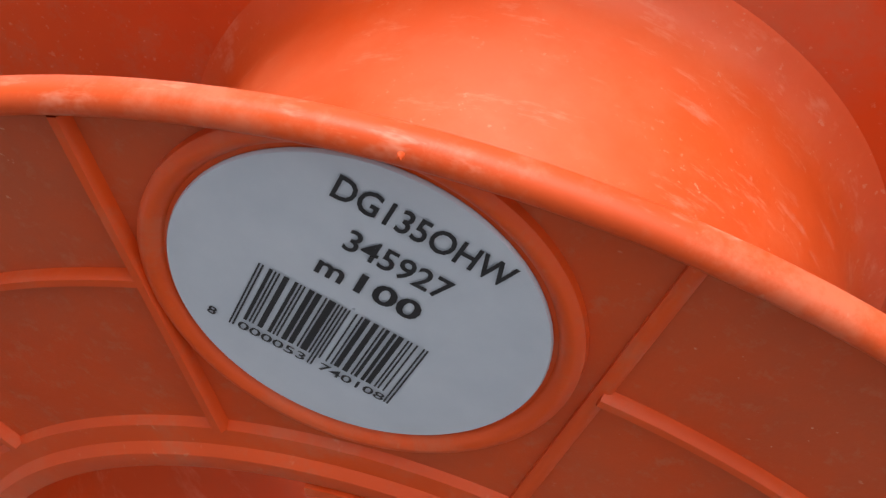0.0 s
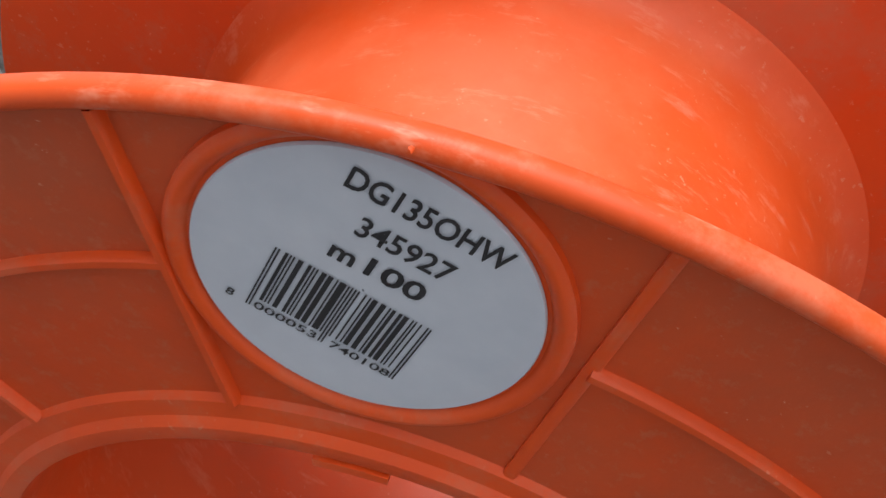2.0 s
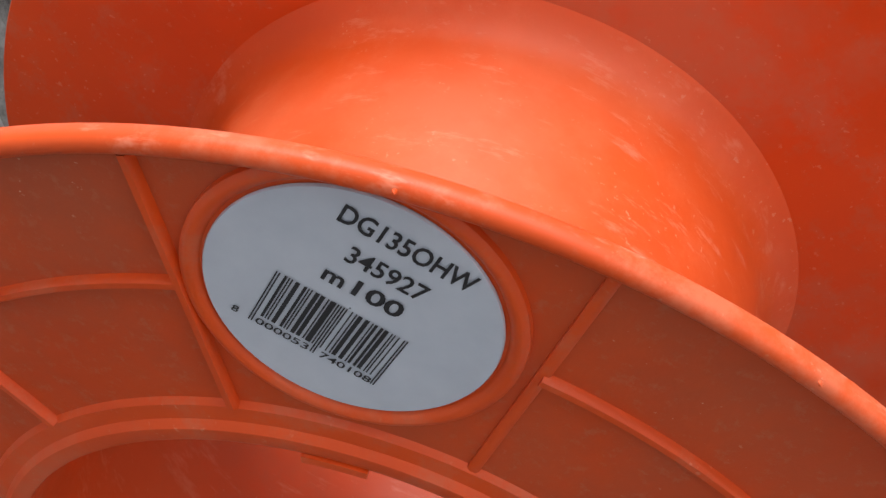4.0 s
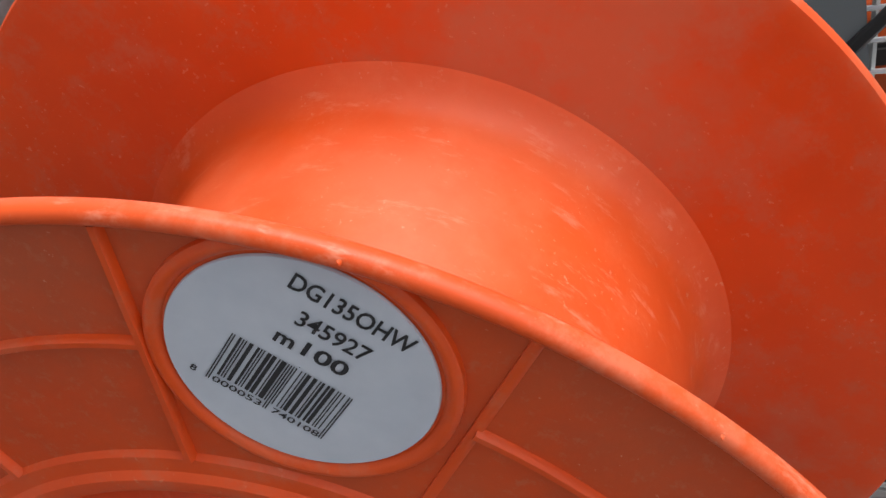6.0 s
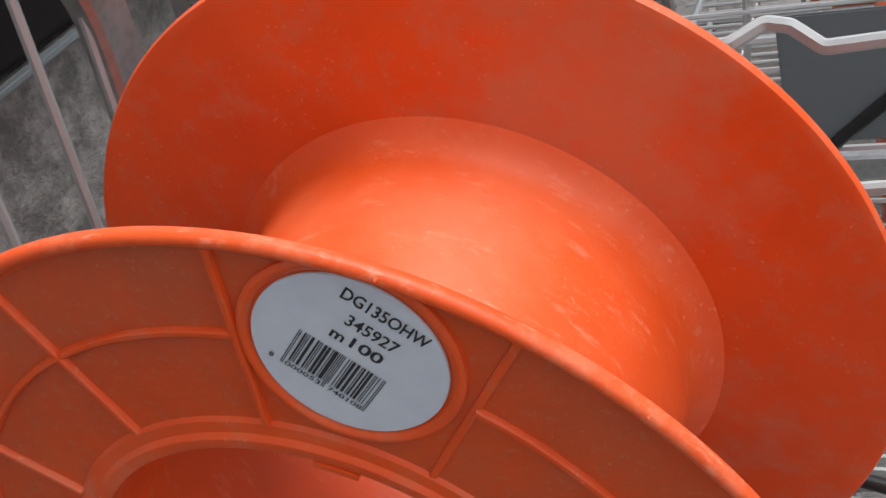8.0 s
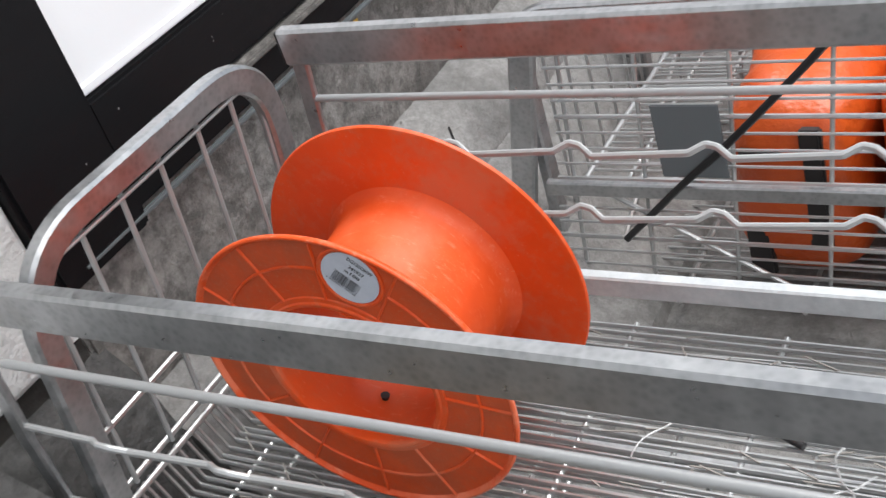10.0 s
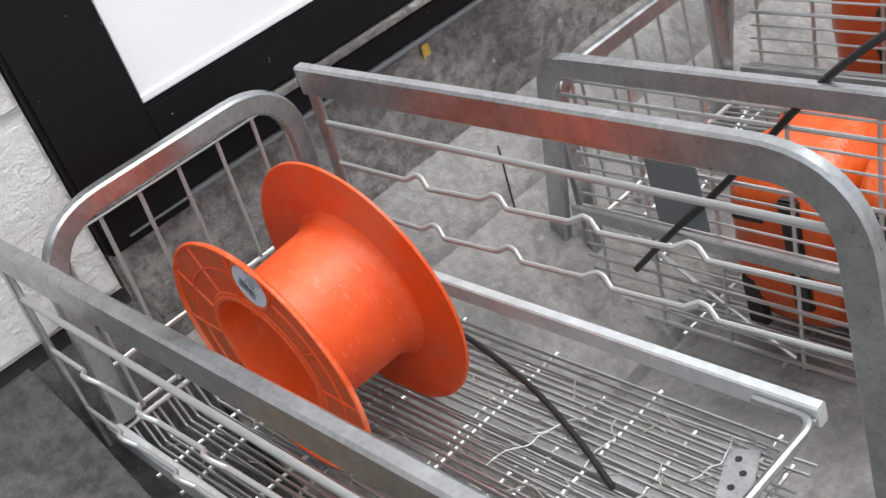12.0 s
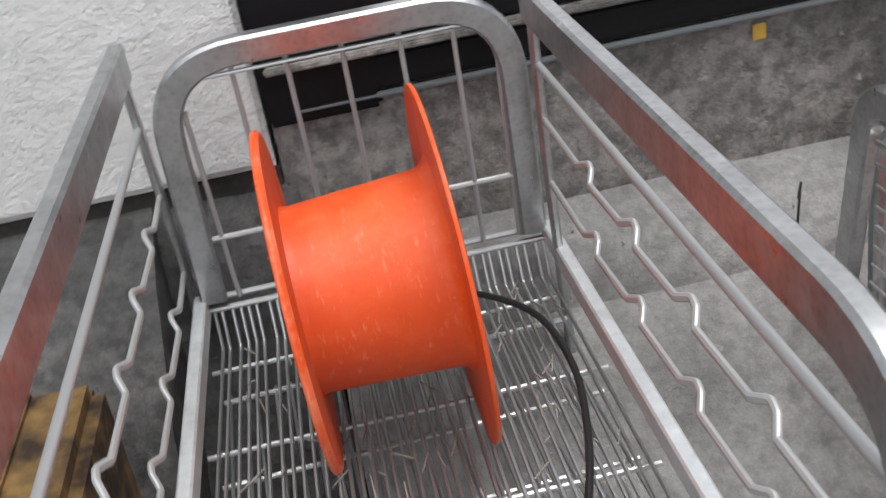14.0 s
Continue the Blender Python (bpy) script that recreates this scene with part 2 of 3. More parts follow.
def text_bm(body, width, height, bold=0.0):
    """Flat letters fitted to a width and cap height, lower left corner at the origin."""
    cu = bpy.data.curves.new("lettering", "FONT")
    cu.body, cu.offset, cu.resolution_u = body, bold, 3
    ob = new("lettering", cu)
    bpy.context.view_layer.update()
    me = bpy.data.meshes.new_from_object(ob.evaluated_get(bpy.context.evaluated_depsgraph_get()))
    bpy.data.objects.remove(ob)
    bpy.data.curves.remove(cu)
    bm = bmesh.new()
    bm.from_mesh(me)
    bpy.data.meshes.remove(me)
    lo = [min(v.co[i] for v in bm.verts) for i in (0, 1)]
    hi = [max(v.co[i] for v in bm.verts) for i in (0, 1)]
    for v in bm.verts:
        v.co = ((v.co.x - lo[0]) / (hi[0] - lo[0]) * width, (v.co.y - lo[1]) / (hi[1] - lo[1]) * height, 0)
    return bm


# ---------------------------------------------------------------- setting
GZ = -0.26
WY = 0.348
bm = bmesh.new()
bmesh.ops.create_grid(bm, x_segments=80, y_segments=80, size=40, matrix=Matrix.Translation((0, -39.5, GZ)))
ground = tagged(new("ground", mesh_of("ground", bm, GROUND)), "grey weathered concrete yard ground with stains", "ground", kind="structure")
# sloping concrete footings along the wall


def footing(x0, x1, prof, material, label):
    bm = bmesh.new()
    ring = []
    n = int((x1 - x0) / 0.03)
    for i in range(n + 1):
        x = x0 + (x1 - x0) * i / n
        ring.append([bm.verts.new((x, y + 0.007 * noise.noise((x * 9, y * 5, 1)), z + 0.006 * noise.noise((x * 7, y * 9, 4)))) for y, z in prof])
    for A, B in zip(ring, ring[1:]):
        for j in range(len(prof)):
            bm.faces.new((A[j], A[(j + 1) % len(prof)], B[(j + 1) % len(prof)], B[j]))
    bm.faces.new(ring[0])
    bm.faces.new(ring[-1])
    tagged(new("footing", mesh_of("footing", bm, material)), label, "footing", kind="structure")


footing(-0.10, 6.0, [(0.02, GZ - 0.02), (0.03, GZ + 0.02), (0.10, -0.19), (0.165, -0.125), (0.170, -0.112), (0.245, -0.055), (0.262, -0.045), (0.262, GZ - 0.02)], GROUND, "sloping grey concrete footing along the wall")
footing(-0.10, 6.0, [(0.258, GZ - 0.02), (0.258, -0.036), (0.30, 0.02), (WY + 0.02, 0.062), (WY + 0.02, GZ - 0.02)], GROUND, "stained concrete kerb at the foot of the plinth")
footing(-0.27, -0.105, [(0.02, GZ - 0.02), (0.03, GZ + 0.02), (0.25, -0.09), (0.30, 0.03), (0.318, 0.10), (WY + 0.02, 0.152), (WY + 0.02, GZ - 0.02)], DAMP, "dark damp concrete lump below the wall corner")
footing(-3.0, -0.265, [(-0.40, GZ - 0.02), (-0.39, GZ + 0.01), (-0.05, -0.12), (0.10, -0.02), (0.108, 0.0), (0.25, 0.10), (WY + 0.02, 0.150), (WY + 0.02, GZ - 0.02)], DAMP, "dark damp concrete slope below the white blocks")

wall = thing("wall_north", "timber-framed wall with black beams, white panel and white-painted blocks", "wall", kind="structure")
part("plinth", box_bm((-0.118, WY, -0.28), (6, WY + 0.3, 0.222), 0.004), PLINTH, wall, "rough dark stained concrete plinth")
part("lower_rail", box_bm((-0.118, WY - 0.014, 0.224), (6, WY + 0.2, 0.262), 0.004), BLACK, wall, "black painted lower timber rail")
part("rail_bead", box_bm((-0.09, WY - 0.018, 0.2155), (6, WY - 0.012, 0.222), 0.002), PLATE, wall, "thin grey metal drip edge")
part("sill_ledge", box_bm((-0.112, WY - 0.026, 0.264), (6, WY + 0.2, 0.272), 0.002), PLINTH, wall, "dusty grey ledge on the timber rail")
part("sill_beam", box_bm((0.0, WY - 0.012, 0.274), (6, WY + 0.2, 0.343), 0.004), BLACK, wall, "black painted timber sill beam")
part("post", box_bm((-0.121, WY - 0.016, 0.205), (0.004, WY + 0.2, 3.0), 0.005), BLACK, wall, "black painted timber post with white paint flecks")
part("panel", box_bm((0.006, WY - 0.002, 0.345), (6, WY + 0.2, 3.0), 0.003), PANEL, wall, "smooth bright white panel")
part("paint_edge", box_bm((0.006, WY - 0.005, 0.345), (6, WY, 0.356), 0.002), PANEL, wall, "thick white paint ridge")
blocks = []
z0 = 0.158
for row in range(12):
    x1 = -0.123
    while x1 > -3.0:
        w = 0.44 if (row % 2 or x1 < -0.2) else 0.66
        blocks.append((x1 - w + 0.004, x1, z0 + 0.004, z0 + 0.246))
        x1 -= w
    z0 += 0.25
for a, b, c, d in blocks:
    part("block", box_bm((a, WY - 0.006, c), (b, WY + 0.2, d), 0.006, 2), WHITE, wall)
part("mortar", box_bm((-3.0, WY + 0.001, 0.16), (-0.123, WY + 0.19, 3.1)), WHITE, wall, smooth=False)
# solid dark box that fills the space below the blocks
part("base_gap", box_bm((-3.0, WY + 0.004, -0.28), (-0.12, WY + 0.19, 0.157)), GAP_FILL, wall, "dark damp gap under the wall", smooth=False)
# ---------------------------------------------------------------- cable spool
R, RF, XN, XF = 0.1484, 0.1570, -0.0190, 0.1145
SPOOL = pose(-0.0971, 0.0392, 0.1500, -32.95, -1.25, 0.77)
spool = thing("cable_spool", "empty dusty orange plastic cable spool lying on the trolley deck", "cable spool", SPOOL)
FACE = XN + 0.0030
fl = [(FACE, 0.078), (FACE, 0.1430), (FACE + 0.0030, 0.1430), (FACE + 0.0030, 0.078)]
rim = [(FACE - 0.0001, R - 0.0058), (FACE - 0.0008, R - 0.0046), (XN - 0.0004, R - 0.0034), (XN - 0.0010, R - 0.0026), (XN - 0.0011, R - 0.0016), (XN - 0.0006, R - 0.0006),
      (XN + 0.0004, R), (XN + 0.0026, R), (XN + 0.0036, R - 0.0008), (FACE + 0.0030, R - 0.003), (FACE + 0.0031, R - 0.0058)]
part("flange", lathe_bm(fl, 192), ORANGE_FACE, spool, "ribbed orange flange")
part("rim", lathe_bm(rim, 192), ORANGE_RIM, spool, "raised worn rim of the flange")
ff = [(XF + 0.0005, 0.078), (XF + 0.0005, RF - 0.008), (XF - 0.0004, RF - 0.0035), (XF, RF - 0.0008), (XF + 0.0015, RF), (XF + 0.0030, RF), (XF + 0.0038, RF - 0.0015), (XF + 0.0038, RF - 0.0045), (XF + 0.003, RF - 0.0055), (XF + 0.003, 0.078)]
part("flange", lathe_bm(ff, 192), ORANGE, spool, "smooth dusty orange flange")
hub = [(FACE + 0.002, 0.0775), (FACE + 0.002, 0.0822), (FACE + 0.006, 0.0812), (FACE + 0.011, 0.0808), (XF - 0.012, 0.0862), (XF - 0.007, 0.0876), (XF - 0.003, 0.0904), (XF - 0.0005, 0.0942), (XF + 0.0010, 0.0972), (XF + 0.003, 0.0972), (XF + 0.003, 0.0775)]
part("hub", lathe_bm(hub, 160), ORANGE_HUB, spool, "scuffed shiny orange winding drum")
collar = [(FACE - 0.0022, 0.0770), (FACE - 0.0028, 0.0782), (FACE - 0.0028, 0.0808), (FACE - 0.0014, 0.0822), (FACE - 0.0012, 0.0858), (FACE + 0.001, 0.0876), (FACE + 0.001, 0.0765)]
part("collar", lathe_bm(collar, 160), ORANGE, spool, "raised ring round the bore")
part("bore_lining", lathe_bm([(FACE + 0.001, 0.0765), (FACE + 0.001, 0.0780), (XF + 0.004, 0.0780), (XF + 0.004, 0.0765)], 128), ORANGE_BORE, spool)
LC, LR = Vector((0, -0.0960, 0.0687)), 0.0247
RIB0, PITCH = -40.0, 30.0
for k in range(12):
    a = radians(RIB0 + k * PITCH)
    low = 0.45 if k == 11 else 1.0
    for r0, r1 in ((0.0860, 0.1436),):
        d, t = Vector((0, math.sin(a), math.cos(a))), Vector((0, math.cos(a), -math.sin(a)))
        bm = bmesh.new()
        rings = []
        for i in range(15):
            r = r0 + (r1 - r0) * i / 14
            if (d * r - LC).length < LR + 0.0036:
                continue
            rings.append([bm.verts.new(d * r + t * s + Vector((FACE - h * (low if h > 0 else 1), 0, 0))) for s, h in ((-0.0012, -0.001), (-0.0011, 0.0012), (-0.0006, 0.0020), (0.0006, 0.0020), (0.0011, 0.0012), (0.0012, -0.001))])
        for A, B in zip(rings, rings[1:]):
            if (A[0].co - B[0].co).length > 0.0046:
                continue
            for j in range(5):
                bm.faces.new((A[j], A[j + 1], B[j + 1], B[j]))
        part("rib", bm, ORANGE, spool)
for k in range(11):
    a0, a1 = radians(RIB0 + k * PITCH), radians(RIB0 + (k + 1) * PITCH)
    part("arc_rib", lathe_bm([(FACE + 0.001, 0.1152), (FACE - 0.0012, 0.1154), (FACE - 0.0018, 0.1159), (FACE - 0.0018, 0.1171), (FACE - 0.0012, 0.1176), (FACE + 0.001, 0.1178)], 14, a0, a1), ORANGE, spool)
# round boss with the label
boss = [(0.001, LR + 0.0042), (-0.0012, LR + 0.0039), (-0.0020, LR + 0.0030), (-0.0021, LR + 0.0022), (-0.0014, LR + 0.0011), (-0.0006, LR + 0.0006), (-0.0006, 0.001), (0.001, 0.001)]
bm = lathe_bm(boss, 96)
bmesh.ops.translate(bm, verts=bm.verts, vec=LC + Vector((FACE, 0, 0)))
part("label_boss", bm, ORANGE, spool, "raised round frame of the label")
bm = lathe_bm([(-0.0004, 0.0002), (-0.0004, LR - 0.0002), (-0.0001, LR), (0.0002, LR), (0.0002, 0.0002)], 96)
bmesh.ops.translate(bm, verts=bm.verts, vec=LC + Vector((FACE - 0.0010, 0, 0)))
lab = part("label", bm, PAPER, spool, "round white paper label with black print")
U, V = Vector((0, -0.2525, -1.0509)), Vector((0, -1.0509, 0.2525))
LM = Matrix(((U.x, V.x, -1, FACE - 0.00165), (U.y, V.y, 0, -0.09555), (U.z, V.z, 0, 0.06873), (0, 0, 0, 1)))


def ink(name, bm, u, v, label=""):
    bmesh.ops.translate(bm, verts=bm.verts, vec=(u, v, 0))
    bmesh.ops.transform(bm, matrix=LM, verts=bm.verts)
    return part(name, bm, INK, lab, label, smooth=False)


ink("print_line", text_bm("DG135OHW", 0.0208, 0.0037, 0.018), -0.0085, 0.0154, "black printed product code")
ink("print_line", text_bm("345927", 0.0125, 0.0036, 0.014), -0.0047, 0.0090, "black printed number")
ink("print_line", text_bm("m", 0.0033, 0.0023, 0.022), -0.0060, 0.0034, "black printed unit")
ink("print_line", text_bm("100", 0.0078, 0.0035, 0.022), -0.0012, 0.0035, "black printed length")
CODE = "8000053740108"
LSET = ("0001101", "0011001", "0010011", "0111101", "0100011", "0110001", "0101111", "0111011", "0110111", "0001011")
PAR = ("LLLLLL", "LLGLGG", "LLGGLG", "LLGGGL", "LGLLGG", "LGGLLG", "LGGGLL", "LGLGLG", "LGLGGL", "LGGLGL")[int(CODE[0])]
inv = {"0": "1", "1": "0"}
bits = "101"
for c, q in zip(CODE[1:7], PAR):
    s = LSET[int(c)]
    bits += s if q == "L" else "".join(inv[b] for b in s)[::-1]
bits += "01010" + "".join("".join(inv[b] for b in LSET[int(c)]) for c in CODE[7:]) + "101"
W0, STEP = -0.0117, 0.0217 / 95
i = 0
while i < 95:
    if bits[i] == "1":
        j = i
        while j < 95 and bits[j] == "1":
            j += 1
        low = -0.0128 if (i < 3 or i > 91 or 45 <= i <= 49) else -0.0108
        bm = bmesh.new()
        bm.faces.new([bm.verts.new((W0 + STEP * p, q, 0)) for p, q in ((i, low), (j, low), (j, 0.0002), (i, 0.0002))])
        ink("bar", bm, 0, 0)
        i = j
    i += 1
for s, u, w in (("8", -0.0146, 0.0011), ("000053", -0.0106, 0.0090), ("740108", 0.0004, 0.0088)):
    ink("barcode_digits", text_bm(s, w, 0.0015, 0.01), u, -0.0129)
# plug in the bore wall, clip tab at the bore
bm = bmesh.new()
bmesh.ops.create_cone(bm, cap_ends=True, segments=16, radius1=0.0042, radius2=0.0034, depth=0.004, matrix=Matrix.Translation((XN + 0.048, 0.0547, -0.0491)) @ Euler((radians(-131.9), 0, 0)).to_matrix().to_4x4())
part("plug", bm, CAP, spool, "small dark plug in the bore")
part("clip_tab", lathe_bm([(FACE - 0.003, 0.0750), (FACE - 0.003, 0.0768), (FACE + 0.004, 0.0768), (FACE + 0.004, 0.0750)], 8, radians(-58.0), radians(-48.5)), ORANGE, spool, "small moulded clip at the bore")
for a, r in ((-57.0, 0.1480), (-82.0, 0.1484)):
    bm = bmesh.new()
    bmesh.ops.create_icosphere(bm, subdivisions=1, radius=0.0004, matrix=Matrix.Translation((XN - 0.002, r * math.sin(radians(a)), r * math.cos(radians(a)))) @ Matrix.Diagonal((1.6, 1, 1.2, 1)))
    part("burr", bm, ORANGE, spool)

# ---------------------------------------------------------------- trolley with the spool
XL, XR, YL, YR, ZR = -0.243, 0.148, 0.292, 0.212, 0.336
trolley = thing("trolley", "galvanised steel wire-deck trolley standing beside the wall", "trolley", group="yard trolleys")


def wave(x, y0, y1, z, first, out):
    """Rod with a small set-off every 0.125 m."""
    pts = [(x, y0, z)]
    y = first
    while y > y1 + 0.05:
        pts += [(x, y + 0.018, z - 0.001), (x - out * 0.007, y + 0.004, z + 0.004), (x - out * 0.006, y - 0.006, z + 0.002), (x, y - 0.019, z - 0.006)]
        y -= 0.127
    return rounded(pts + [(x, y1, z)], 0.006, 3)


def side_panel(x, y0, out, first, end):
    zb = ZR - 0.019
    side = part("side_panel", sweep_bm(rounded([(x, y0, zb), (x, end + 0.015, zb), (x, end + 0.015, GZ + 0.09)], 0.085, 10), rect_prof(0.016, 0.038, 0.003), (1, 0, 0)), STEEL, trolley, "flat steel top bar bent down into a leg")
    part("end_cap", box_bm((x - 0.0075, y0 - 0.001, zb - 0.0175), (x + 0.0075, y0 + 0.0035, zb + 0.0175), 0.001), CAP, side, "black end plug")
    part("post", sweep_bm([(x, y0 - 0.010, zb - 0.018), (x, y0 + 0.008, 0.16), (x, y0 + 0.018, GZ + 0.09)], rect_prof(0.008, 0.018, 0.002), (1, 0, 0)), STEEL, side)
    part("straight_rod", sweep_bm([(x, y0 - 0.004, 0.254 + 0.004 * out), (x, end + 0.02, 0.256 + 0.004 * out)], circle_prof(0.0038, 10), (1, 0, 0)), ROD, side)
    part("bent_rod", sweep_bm(wave(x, y0 + 0.004, end + 0.02, 0.187 + 0.013 * out, first, -out), rect_prof(0.0052, 0.0066, 0.0017), (1, 0, 0)), ROD, side)
    part("bent_rod", sweep_bm(wave(x, y0 + 0.008, end + 0.02, 0.106 + 0.024 * out, first + 0.004, -out), rect_prof(0.0052, 0.0066, 0.0017), (1, 0, 0)), ROD, side)
    return side


side_panel(XR, YR, 1, 0.064, -0.505)
side_panel(XL, YL, -1, 0.190, -0.66)
# bowed end panel
E0, E1 = 0.280, 0.236


def ey(z):
    return E1 + (E0 - E1) * (0.335 - z) / 0.30


zc = 0.321
hoop_pts = rounded([(-0.217, ey(0.052), 0.052), (-0.207, ey(zc), zc), (0.131, ey(zc), zc), (0.134, ey(0.052), 0.052)], 0.085, 10)
hoop = part("end_hoop", sweep_bm(hoop_pts, rect_prof(0.016, 0.028, 0.003), (0, 1, 0.15)), STEEL, trolley, "flat steel hoop of the end panel")
for x in (-0.190, -0.136, -0.084, -0.030, 0.026, 0.078, 0.118):
    zt = 0.306 if -0.15 < x < 0.09 else 0.27
    part("upright_rod", sweep_bm([(x, ey(zt), zt), (x, ey(0.05), 0.05)], circle_prof(0.0027, 7), (1, 0, 0)), ROD, hoop)
for z in (0.125,):
    part("cross_rod", sweep_bm([(-0.2, ey(z), z), (0.125, ey(z), z)], circle_prof(0.003, 7), (0, 0, 1)), WIRE, hoop)
part("top_wire", sweep_bm([(-0.17, ey(0.3) - 0.004, 0.301), (0.10, ey(0.3) - 0.004, 0.301)], circle_prof(0.0022, 7), (0, 0, 1)), WIRE, hoop)
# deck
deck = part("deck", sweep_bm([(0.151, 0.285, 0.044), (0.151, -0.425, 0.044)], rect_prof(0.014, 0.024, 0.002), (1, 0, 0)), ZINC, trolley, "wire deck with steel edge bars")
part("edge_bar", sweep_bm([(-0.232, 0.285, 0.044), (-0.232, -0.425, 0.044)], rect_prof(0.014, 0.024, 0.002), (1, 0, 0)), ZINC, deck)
for y, z in ((0.285, 0.050), (0.277, 0.040)):
    part("end_wire", sweep_bm([(-0.232, y, z), (0.151, y, z)], circle_prof(0.0034), (0, 0, 1)), WIRE, deck)
part("end_rod", sweep_bm(rounded([(0.140, -0.36, 0.046), (0.140, -0.425, 0.046), (-0.222, -0.425, 0.046), (-0.222, -0.36, 0.046)], 0.02), circle_prof(0.005), (0, 0, 1)), STEEL, deck)
for y in (0.222, 0.070, -0.085, -0.232, -0.375):
    part("cross_wire", sweep_bm([(-0.232, y, -0.0052), (0.151, y, -0.0052)], circle_prof(0.0026, 7), (0, 0, 1)), WIRE, deck)
me = mesh_of("long_wire", sweep_bm([(0, 0.281, 0.042), (0, 0.262, -0.0015), (0, -0.40, -0.0015), (0, -0.422, 0.044)], circle_prof(0.0019, 6), (1, 0, 0)), WIRE)
n = 38
for i in range(n):
    o = new("long_wire", me)
    o.parent = deck
    o.location = (-0.222 + 0.363 * i / (n - 1) + random.uniform(-0.0018, 0.0018), 0, random.uniform(-0.0004, 0))
    o.rotation_euler = (0, 0, radians(random.uniform(-0.35, 0.35)))
# lower deck
low = part("lower_deck", sweep_bm([(0.14, 0.25, GZ + 0.075), (0.14, -0.45, GZ + 0.075)], rect_prof(0.012, 0.02, 0.002), (1, 0, 0)), STEEL, trolley, "lower wire deck near the ground")
part("edge_bar", sweep_bm([(-0.225, 0.25, GZ + 0.075), (-0.225, -0.45, GZ + 0.075)], rect_prof(0.012, 0.02, 0.002), (1, 0, 0)), STEEL, low)
for y in (0.24, 0.13, 0.0, -0.15, -0.30, -0.44):
    part("cross_wire", sweep_bm([(-0.225, y, GZ + 0.07), (0.14, y + 0.01, GZ + 0.07)], circle_prof(0.003, 7), (0, 0, 1)), WIRE, low)
me = mesh_of("long_wire", sweep_bm([(0, 0.25, GZ + 0.075), (0.012, -0.45, GZ + 0.075)], circle_prof(0.0018, 6), (1, 0, 0)), WIRE)
for i in range(24):
    o = new("long_wire", me)
    o.parent = low
    o.location = (-0.21 + 0.33 * i / 23, 0, 0)
    o.rotation_euler = (0, 0, radians(random.uniform(-1.2, 1.2)))


# second wire panel welded a little below the deck, slightly askew
under = part("under_panel", sweep_bm([(-0.225, 0.20, -0.030), (0.145, 0.215, -0.030)], circle_prof(0.0032), (0, 0, 1)), WIRE, trolley, "second wire panel under the deck")
for y in (0.06, -0.05, -0.17, -0.29, -0.40):
    part("cross_wire", sweep_bm([(-0.225, y, -0.034), (0.145, y + 0.014, -0.034)], circle_prof(0.0026, 6), (0, 0, 1)), WIRE, under)
me = mesh_of("long_wire", sweep_bm([(0, 0.21, -0.029), (0, -0.41, -0.029)], circle_prof(0.0018, 6), (1, 0, 0)), WIRE)
for i in range(22):
    o = new("long_wire", me)
    o.parent = under
    o.location = (-0.212 + 0.345 * i / 21 + random.uniform(-0.002, 0.002), 0, 0)
    o.rotation_euler = (0, 0, radians(2.2 + random.uniform(-0.8, 0.8)))


def castor(x, y, parent):
    w = lathe_bm([(-0.012, 0.006), (-0.012, 0.033), (-0.008, 0.036), (0.008, 0.036), (0.012, 0.033), (0.012, 0.006)], 24)
    bmesh.ops.translate(w, verts=w.verts, vec=(x, y, GZ + 0.036))
    c = part("castor", w, RUBBER, parent, "black rubber castor wheel")
    part("fork", box_bm((x - 0.017, y - 0.012, GZ + 0.034), (x - 0.0135, y + 0.012, GZ + 0.092), 0.001), STEEL, c)
    part("fork", box_bm((x + 0.0135, y - 0.012, GZ + 0.034), (x + 0.017, y + 0.012, GZ + 0.092), 0.001), STEEL, c)


for x in (XL, XR):
    for y, yy in ((-0.49 if x > 0 else -0.645, 0), (YL + 0.005 if x < 0 else YR + 0.012, 0)):
        castor(x, y, trolley)

# black cable on the deck
pts = [(0.02, 0.262, 0.004), (0.062, 0.235, 0.010), (0.104, 0.15, 0.020), (0.116, 0.06, 0.012), (0.104, -0.03, 0.006), (0.080, -0.12, 0.006), (0.045, -0.21, 0.006), (0.012, -0.28, 0.006)]
cable = new("cable", mesh_of("cable", sweep_bm(smooth_line(pts), circle_prof(0.0036, 10), (0, 0, 1)), RUBBER))
tagged(cable, "black rubber cable curling across the wire deck", "cable")
# black strap loop lying on the deck at the end of the cable
pts = [(-0.125 + 0.052 * math.cos(a), -0.315 + 0.038 * math.sin(a), 0.0065 + 0.012 * (1 + math.sin(2 * a))) for a in [2 * math.pi * i / 28 for i in range(28)]]
loop = new("strap_loop", mesh_of("strap_loop", sweep_bm(pts, rect_prof(0.008, 0.003, 0.0008), (1, 0, 0), closed=True), RUBBER))
tagged(loop, "black webbing strap loop lying on the wire deck", "strap")

